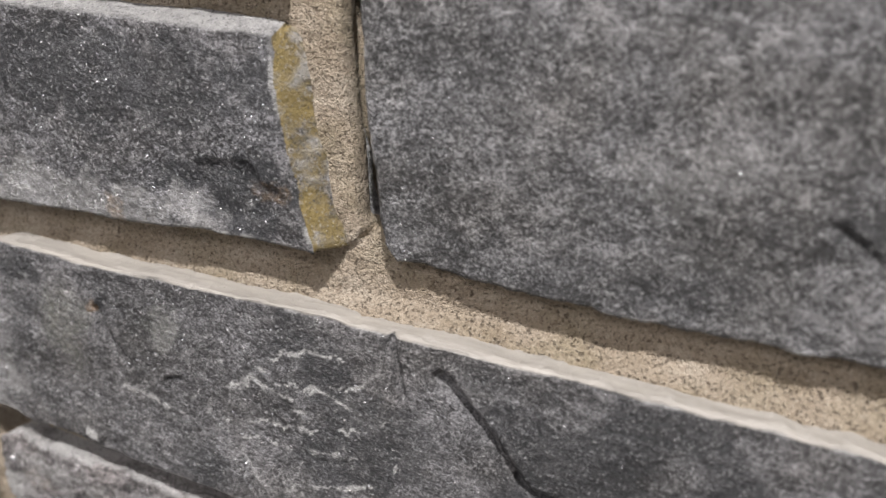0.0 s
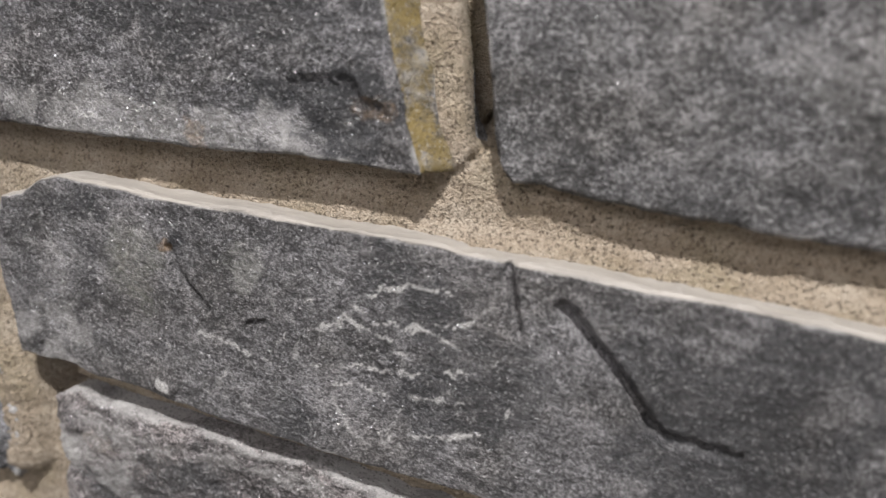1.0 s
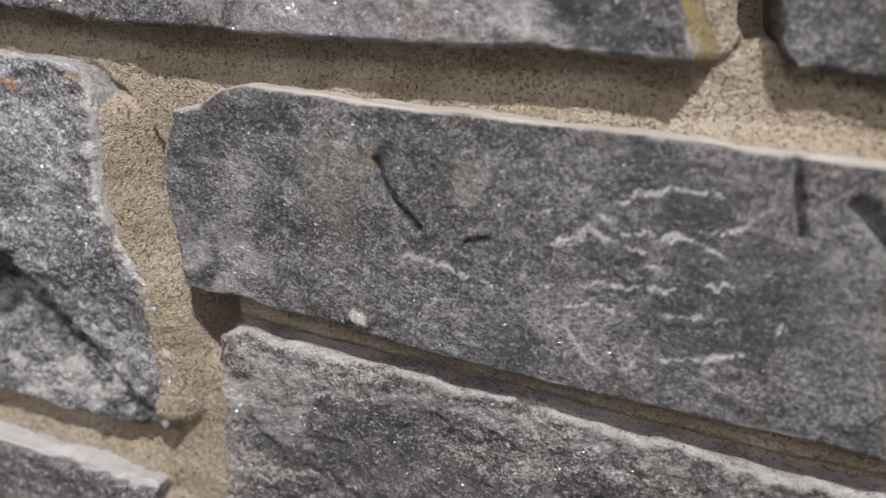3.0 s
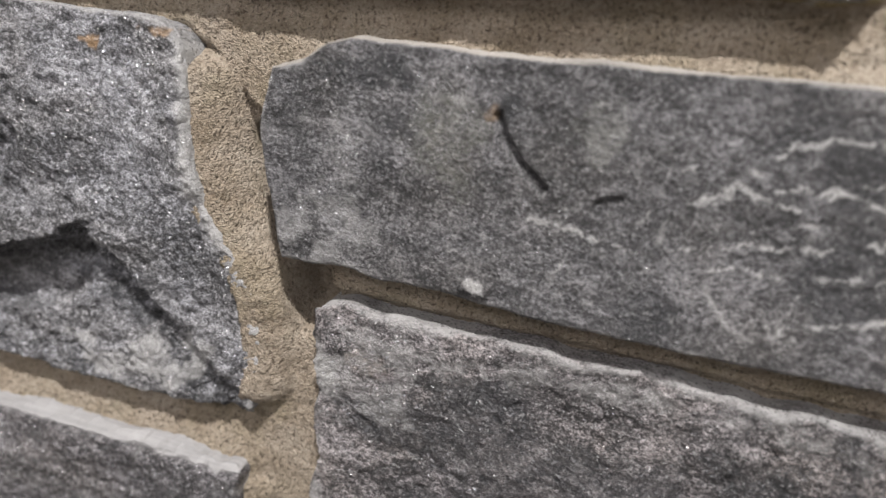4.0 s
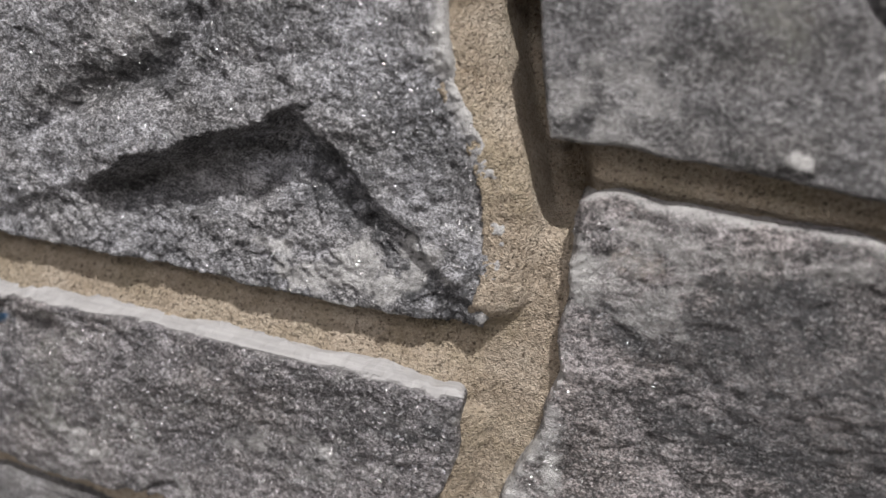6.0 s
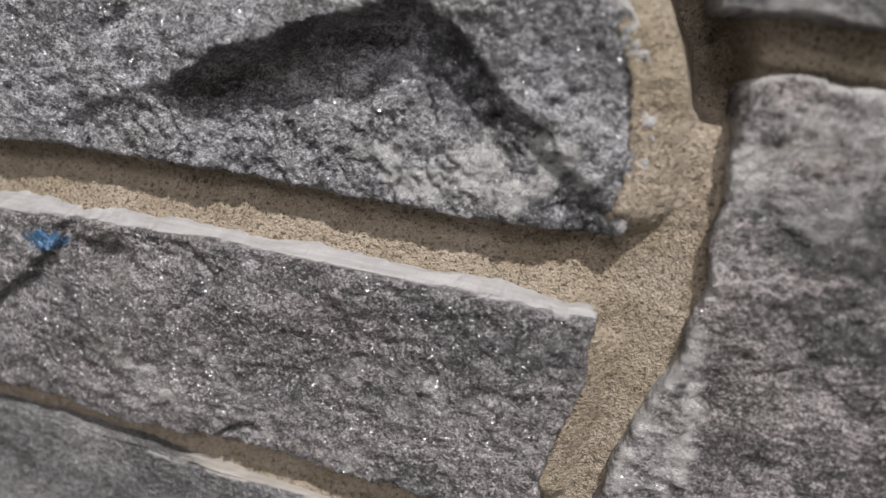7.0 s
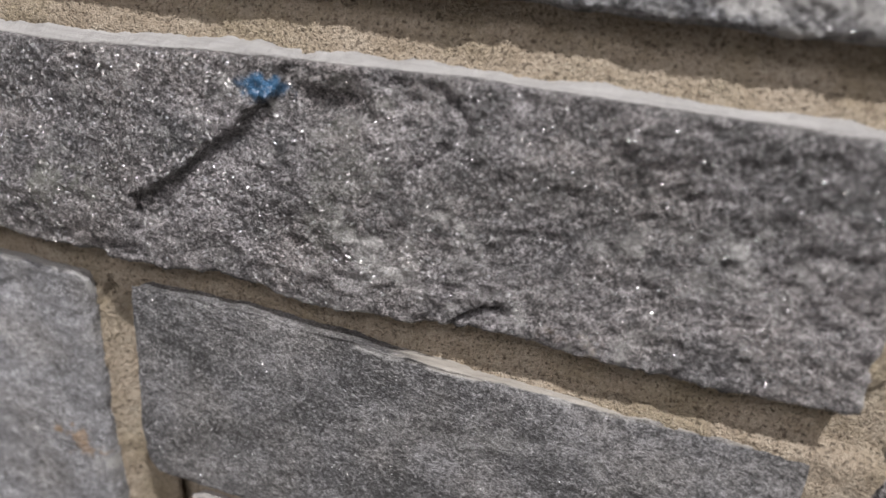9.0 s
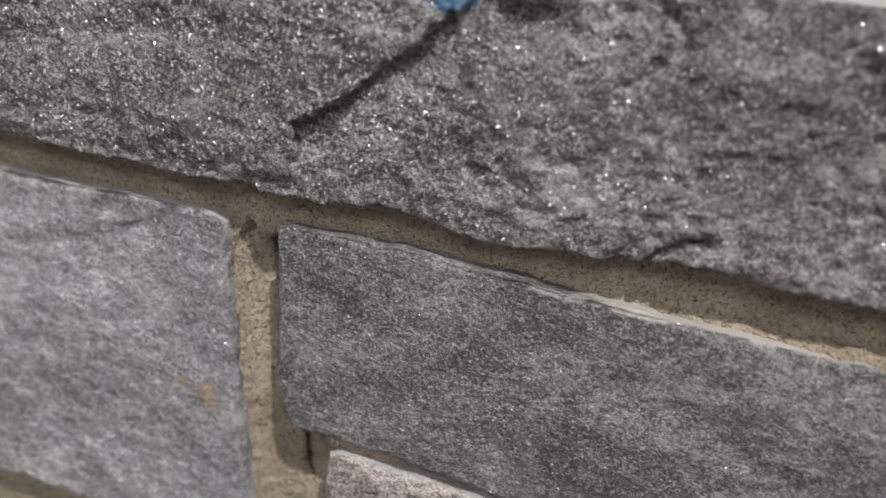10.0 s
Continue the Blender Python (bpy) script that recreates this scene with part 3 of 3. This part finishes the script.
def shape_d(u, w):
    u, w = u + 1.6 * fbm(u, w, 8.0, 61, 4, 0.6), w + 1.6 * fbm(u, w, 8.0, 65, 4, 0.6)
    below = ((u + 334) * 31 - (w + 163) * 70) / 76.5
    along = ((u + 334) * 70 + (w + 163) * 31) / 76.5
    diag = (-(u + 264) * 48 - (w + 133) * 61) / 77.6
    tongue = 7.0 * smooth(24, 30, along) * smooth(74, 62, along)
    cap = 6.0 * (1 - smooth(10, 15, below - tongue + 4 * fbm(u, w, 12.0, 66, 4, 0.6))) + 5.5 * np.clip(1 - below / 52, 0, 1)
    dent = np.minimum(np.minimum(np.maximum(0, below) * 2.6, np.maximum(0, diag) * 1.25), cap) * smooth(-2, 16, along)
    dent = dent + 3.0 * np.exp(-((diag - 8) / 6.5) ** 2) * smooth(4, 16, below) * smooth(0, 4, diag) * (1 + 0.4 * fbm(u, w, 4.0, 67, 4, 0.6))
    cleft = np.abs(fbm(u + 0.8 * w, 0.5 * w - 0.35 * u, 7.0, 68, 4, 0.6))
    dent = dent + 1.5 * (1 - smooth(0, 0.35, cleft)) * smooth(2, 8, below) * smooth(1, 6, diag)
    h = -dent - 1.8 * smooth(0, 3, below) * smooth(30, 8, below) * smooth(-60, -20, along) * (diag > 0)
    h += groove(u, w, [(-347, -150), (-326, -134), (-306, -128), (-290, -111)], 4.5, 4.8) + groove(u, w, [(-270, -124), (-266, -130)], 0.9, 1.5)
    h += groove(u, w, [(-300, -126), (-280, -124), (-266, -118)], 3.5, 2.2)
    # the ledge above the hollow stands a little proud
    return h + 1.6 * smooth(14, 0, -below) * (below < 0) * smooth(0, 20, along) * smooth(0, 10, diag + 12)


def stains_shade_d(u, w, flank):
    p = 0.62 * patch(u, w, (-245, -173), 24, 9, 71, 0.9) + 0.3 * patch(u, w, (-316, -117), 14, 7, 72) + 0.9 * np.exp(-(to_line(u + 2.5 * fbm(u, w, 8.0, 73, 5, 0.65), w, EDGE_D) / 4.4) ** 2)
    # dark tint paints shade into the hollow, its steep diagonal face and upper groove
    return {"pale": p, "tone_and_shade": 0.8 * vein(u, w, [(-259, -143), (-246, -156), (-232, -167), (-220, -179)], 8.0, 74) + 0.4 * patch(u, w, (-292, -150), 42, 14, 76) + 0.5 * patch(u, w, (-306, -128), 16, 7, 78),
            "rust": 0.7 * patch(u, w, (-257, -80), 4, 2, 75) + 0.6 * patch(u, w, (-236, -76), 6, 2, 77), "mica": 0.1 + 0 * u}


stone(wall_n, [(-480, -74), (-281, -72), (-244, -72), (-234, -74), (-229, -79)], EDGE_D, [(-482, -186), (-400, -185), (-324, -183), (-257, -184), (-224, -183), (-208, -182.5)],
      [(-480, -74), (-482, -186)], SCHIST, 4, proud=0.2, rim=1.2, relief=1.6, fine=0.7, jag=0.45, shape=shape_d, stains=stains_shade_d, label="large grey schist block with a broken-out hollow")


def stains_e(u, w, flank):
    p = 1.0 * vein(u, w, [(-192, -205), (-193, -225), (-197, -245)], 5.0, 81) + 0.8 * vein(u, w, [(-184, -215), (-182, -240)], 3.0, 82)
    p = np.maximum(p, 0.5 * vein(u, w, [(-180, -148), (-150, -152), (-100, -150), (-40, -152)], 4.0, 83))
    return {"pale": np.maximum(p, 0.45 * patch(u, w, (-172, -162), 18, 16, 84, 0.9) + 0.6 * np.exp(-((u + 186) / 4.0) ** 2) * smooth(-0.4, 0.6, fbm(u, w, 7.0, 87, 4, 0.65))), "rust": 0.2 * patch(u, w, (-172, -158), 8, 6, 85), "tone_and_shade": 0.7 * patch(u, w, (-110, -190), 80, 42, 86)}


stone(wall_n, [(-189, -144), (-182, -142), (-159, -143), (-114, -143), (-73, -146), (-41, -147), (40, -147)], [(40, -147), (38, -300)], [(-207, -300), (38, -300)],
      [(-189, -144), (-187, -158), (-188, -170), (-187, -192), (-190, -211), (-196, -230), (-201, -255), (-207, -300)], BROWN, 5, proud=-2.0, relief=1.6, fine=0.6, jag=1.1, dust=0.75, fringe=3.0,
      stains=stains_e, label="rough brownish schist block with white crust")


# lower courses
def shape_f(u, w):
    j = 1.2 * fbm(u, w, 6.0, 91, 4, 0.6)
    e = np.array([(-405, -270), (-405, -257), (-404, -247), (-395, -241), (-381, -229), (-371, -220), (-365, -214), (-361, -204)], float)
    gap = np.interp(w + 0.4 * j, e[:, 1], e[:, 0]) - u + j
    h = 2.9 * smooth(0, 1.0, gap) * (1 - 0.6 * smooth(5, 70, gap)) * smooth(-266, -256, w) - 0.5 * smooth(-14, -1, gap) * (gap < 0)
    h += groove(u, w, [(-325, -225), (-317, -219), (-314, -215), (-316, -210), (-322, -206)], 1.6, 1.6) + groove(u, w, [(-353, -213), (-344, -213)], 4.0, 4.0)
    h -= 1.7 * np.maximum(0, w + np.interp(u, [-600, -425, -379, -316, -210], [211, 209, 205.5, 203, 203]) + 0.4 * fbm(u, w, 8.0, 92, 3))
    return h + groove(u, w, [(-312, -264), (-307, -260), (-300, -256)], 1.1, 3.0)


def stains_f(u, w, flank):
    e = smooth(-362, -374, u + 0.9 * (-209 - w))
    rimtop = smooth(0.2, 1.4, w + np.interp(u, [-600, -425, -379, -316, -210], [211, 209, 205.5, 203, 203]))
    return {"blue": 1.0 * patch(u, w, (-367, -212), 7.5, 3.6, 101, 0.3), "smear": rimtop, "pale": 0.3 * smooth(0.15, 1.0, fbm(u, w * 1.3, 8.0, 116, 5, 0.7)) + 0.6 * vein(u, w, [(-377, -211), (-370, -216), (-365, -215)], 1.0, 102) + 0.3 * patch(u, w, (-322, -246), 22, 11, 103, 0.9) + 0.3 * patch(u, w, (-252, -232), 22, 5, 107, 0.9) + 0.35 * patch(u, w, (-272, -259), 16, 4, 113, 0.9),
            "sage": 0.35 * patch(u, w, (-345, -228), 9, 16, 114, 0.9) + 0.5 * patch(u, w, (-432, -248), 18, 7, 115, 0.7), "rust": 0.18 * patch(u, w, (-280, -260), 9, 3, 104), "mica": 0.25 * patch(u, w, (-330, -235), 60, 30, 108) + 0.9 * smooth(-366, -376, u) * smooth(-252, -242, w + 3 * fbm(u, w, 9.0, 109, 3)), "tone_and_shade": 0.4 * smooth(0.2, 1.0, fbm(u, w * 1.6, 15.0, 117, 5, 0.65)) + 0.45 * patch(u, w, (-425, -228), 55, 18, 105) + 0.5 * patch(u, w, (-345, -216), 9, 5, 110) + 0.5 * patch(u, w, (-228, -214), 16, 6, 106)}


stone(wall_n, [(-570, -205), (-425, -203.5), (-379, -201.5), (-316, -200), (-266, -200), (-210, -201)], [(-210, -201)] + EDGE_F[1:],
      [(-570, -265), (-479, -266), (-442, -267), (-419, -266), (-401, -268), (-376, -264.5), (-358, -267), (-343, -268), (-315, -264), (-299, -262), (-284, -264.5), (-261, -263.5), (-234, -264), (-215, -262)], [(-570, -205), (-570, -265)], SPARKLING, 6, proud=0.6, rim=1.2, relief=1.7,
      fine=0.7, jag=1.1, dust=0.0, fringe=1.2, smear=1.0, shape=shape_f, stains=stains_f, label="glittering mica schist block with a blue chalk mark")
stone(wall_n, [(-409, -277), (-373, -276), (-314, -278), (-219, -279)], [(-219, -279), (-217, -341)], [(-399, -338), (-366, -339), (-332, -342), (-217, -341)], EDGE_G, SMOOTH, 7,
      proud=-1.8, relief=0.7, fine=0.2, jag=0.35, dust=0.2,
      stains=lambda u, w, flank: {"pale": 0.35 * vein(u, w, [(-330, -300), (-290, -294), (-240, -300)], 6.0, 111), "smear": smooth(-340, -310, u) * np.maximum(flank, 0.6 * smooth(-279.6, -278.4, w + 0.4 * fbm(u, w, 14.0, 112, 4)))}, label="smooth grey stone block with crisp corners")
stone(wall_n, [(-575, -280), (-481, -280), (-434, -277.5), (-427, -279)], EDGE_H, [(-575, -394), (-414, -393)], [(-575, -276), (-575, -394)], PALE_GREY, 8, proud=-5.0, relief=1.3, fine=0.25,
      shape=lambda u, w: groove(u, w, [(-504, -303), (-472, -294), (-452, -285)], 2.0, 1.0), stains=lambda u, w, flank: {"rust": 0.6 * patch(u, w, (-430, -337), 9, 5, 121, 0.8), "pale": 0.35 * patch(u, w, (-422, -340), 9, 6, 122, 0.8) + 0.25 * threads(u, w, 14.0, 0.12, 123)}, label="pale grey stone block with a rusty spot")
stone(wall_n, [(-387, -343), (-338, -344), (-290, -345)], [(-290, -345), (-290, -400)], [(-388, -400), (-290, -400)], [(-387, -343), (-388, -400)], PINKISH, 9, proud=-1.0, label="pinkish grey stone block")


# ---- stones that close the wall just round the view ----
for k, (u0, u1, w1, w0) in enumerate(((-330, -88, 40, 14), (-575, -345, 40, -60), (-575, -495, -74, -190), (55, 112, -150, -300), (-205, 112, -316, -400), (-278, -218, -352, -400))):
    stone(wall_n, [(u0, w1), (u1, w1)], [(u1, w1), (u1, w0)], [(u0, w0), (u1, w0)], [(u0, w1), (u0, w0)], (SLATE, DULL, SCHIST, BROWN, SMOOTH, PALE_GREY)[k], 40 + k, pitch=1.6)


def rest_of_wall(wall):
    """Simple stones over the rest of the wall, out of the camera's sight."""
    rnd = random.Random(4)
    verts, quads, picks = [], [], []

    def block(u0, u1, w0, w1):
        f = -rnd.uniform(-1.5, 2.0)
        c = rnd.uniform(1.5, 3.5)
        base = len(verts)
        for y, i in ((f, c), (f + c, 0), (46, 0)):
            for a, b in ((u0 + i, w0 + i), (u1 - i, w0 + i), (u1 - i, w1 - i), (u0 + i, w1 - i)):
                verts.append(((a + rnd.uniform(-1, 1)) * MM, FACE + y * MM, EYE + (b + rnd.uniform(-1, 1)) * MM))
        quads.append([base + q for q in range(4)])
        for ring in (0, 4):
            for q in range(4):
                quads.append([base + ring + q, base + ring + 4 + q, base + ring + 4 + (q + 1) % 4, base + ring + (q + 1) % 4])
        picks.extend([rnd.randrange(4)] * 9)

    def course(w0, w1, a, b):
        u = a
        while b - u > 120:
            end = min(b, u + rnd.uniform(140, 330))
            if b - end < 120:
                end = b
            block(u + 7, end - 7, w0, w1)
            u = end

    w = -1290.0
    while w < 1240:
        step = rnd.uniform(55, 110)
        for stop in (-408.0, 48.0, 1290.0):
            if w < stop and stop - w < step + 50:
                step = stop - w
        if -408 <= w < 48:
            course(w, w + step - 14, 1000 * X0 + 10, -582)
            course(w, w + step - 14, 120, 1000 * X1 - 10)
        else:
            course(w, w + step - 14, 1000 * X0 + 10, 1000 * X1 - 10)
        w += step
    me = mesh_from_grid("stonework", np.array(verts), np.array(quads), SLATE)
    for mat in (BROWN, DULL, SMOOTH):
        me.materials.append(mat)
    me.polygons.foreach_set("material_index", np.array(picks, dtype=np.int32))
    me.polygons.foreach_set("use_smooth", np.zeros(len(quads), dtype=bool))
    ob = new("stonework", me)
    ob.parent = wall
    tagged(ob, "courses of split grey stone blocks", kind="stuff")


rest_of_wall(wall_n)


# ---- lamps in the ceiling, the panel added as unseen fill ----
def part(name, bm, mat, parent, label=""):
    me = bpy.data.meshes.new(name)
    bm.to_mesh(me)
    bm.free()
    me.materials.append(mat)
    ob = new(name, me)
    ob.parent = parent
    if label:
        ob["label"] = label
    return ob


def downlight(x, y):
    base = tagged(new("downlight"), "round white recessed downlight in the ceiling", "lamp")
    base.location = (x, y, CEIL)
    bm = bmesh.new()
    rings = [[bm.verts.new((r * math.cos(a * math.tau / 32), r * math.sin(a * math.tau / 32), z)) for a in range(32)] for r, z in ((0.034, 0.0), (0.034, -0.004), (0.037, -0.007), (0.046, -0.006), (0.05, 0.0))]
    for p, q in zip(rings, rings[1:]):
        for a in range(32):
            bm.faces.new((p[a], p[(a + 1) % 32], q[(a + 1) % 32], q[a]))
    part("trim_ring", bm, METAL, base)
    bm = bmesh.new()
    bmesh.ops.create_circle(bm, cap_ends=True, segments=32, radius=0.033)
    for vtx in bm.verts:
        vtx.co.z = -0.003
    part("diffuser", bm, GLOW, base, "glowing lens")


def added_fill_panel(x, y):
    # unseen panel, added as a fixture for the fill lamp
    base = tagged(new("fill_panel"), "square white fill panel added on the ceiling, out of view", "lamp")
    base.location = (x, y, CEIL)
    for k in range(4):
        bm = bmesh.new()
        bmesh.ops.create_cube(bm, size=1)
        long = k < 2
        for vtx in bm.verts:
            vtx.co = (vtx.co.x * (1.24 if long else 0.03) + (0 if long else (0.605, -0.605)[k - 2]), vtx.co.y * (0.03 if long else 1.18) + ((0.605, -0.605)[k] if long else 0), -0.012 + vtx.co.z * 0.024)
        part("frame", bm, METAL, base)
    bm = bmesh.new()
    bmesh.ops.create_grid(bm, x_segments=1, y_segments=1, size=0.588)
    for vtx in bm.verts:
        vtx.co.z = -0.008
    part("diffuser", bm, GLOW, base, "glowing diffuser")


downlight(DOWN[0], DOWN[1])
added_fill_panel(-0.3, -2.0)
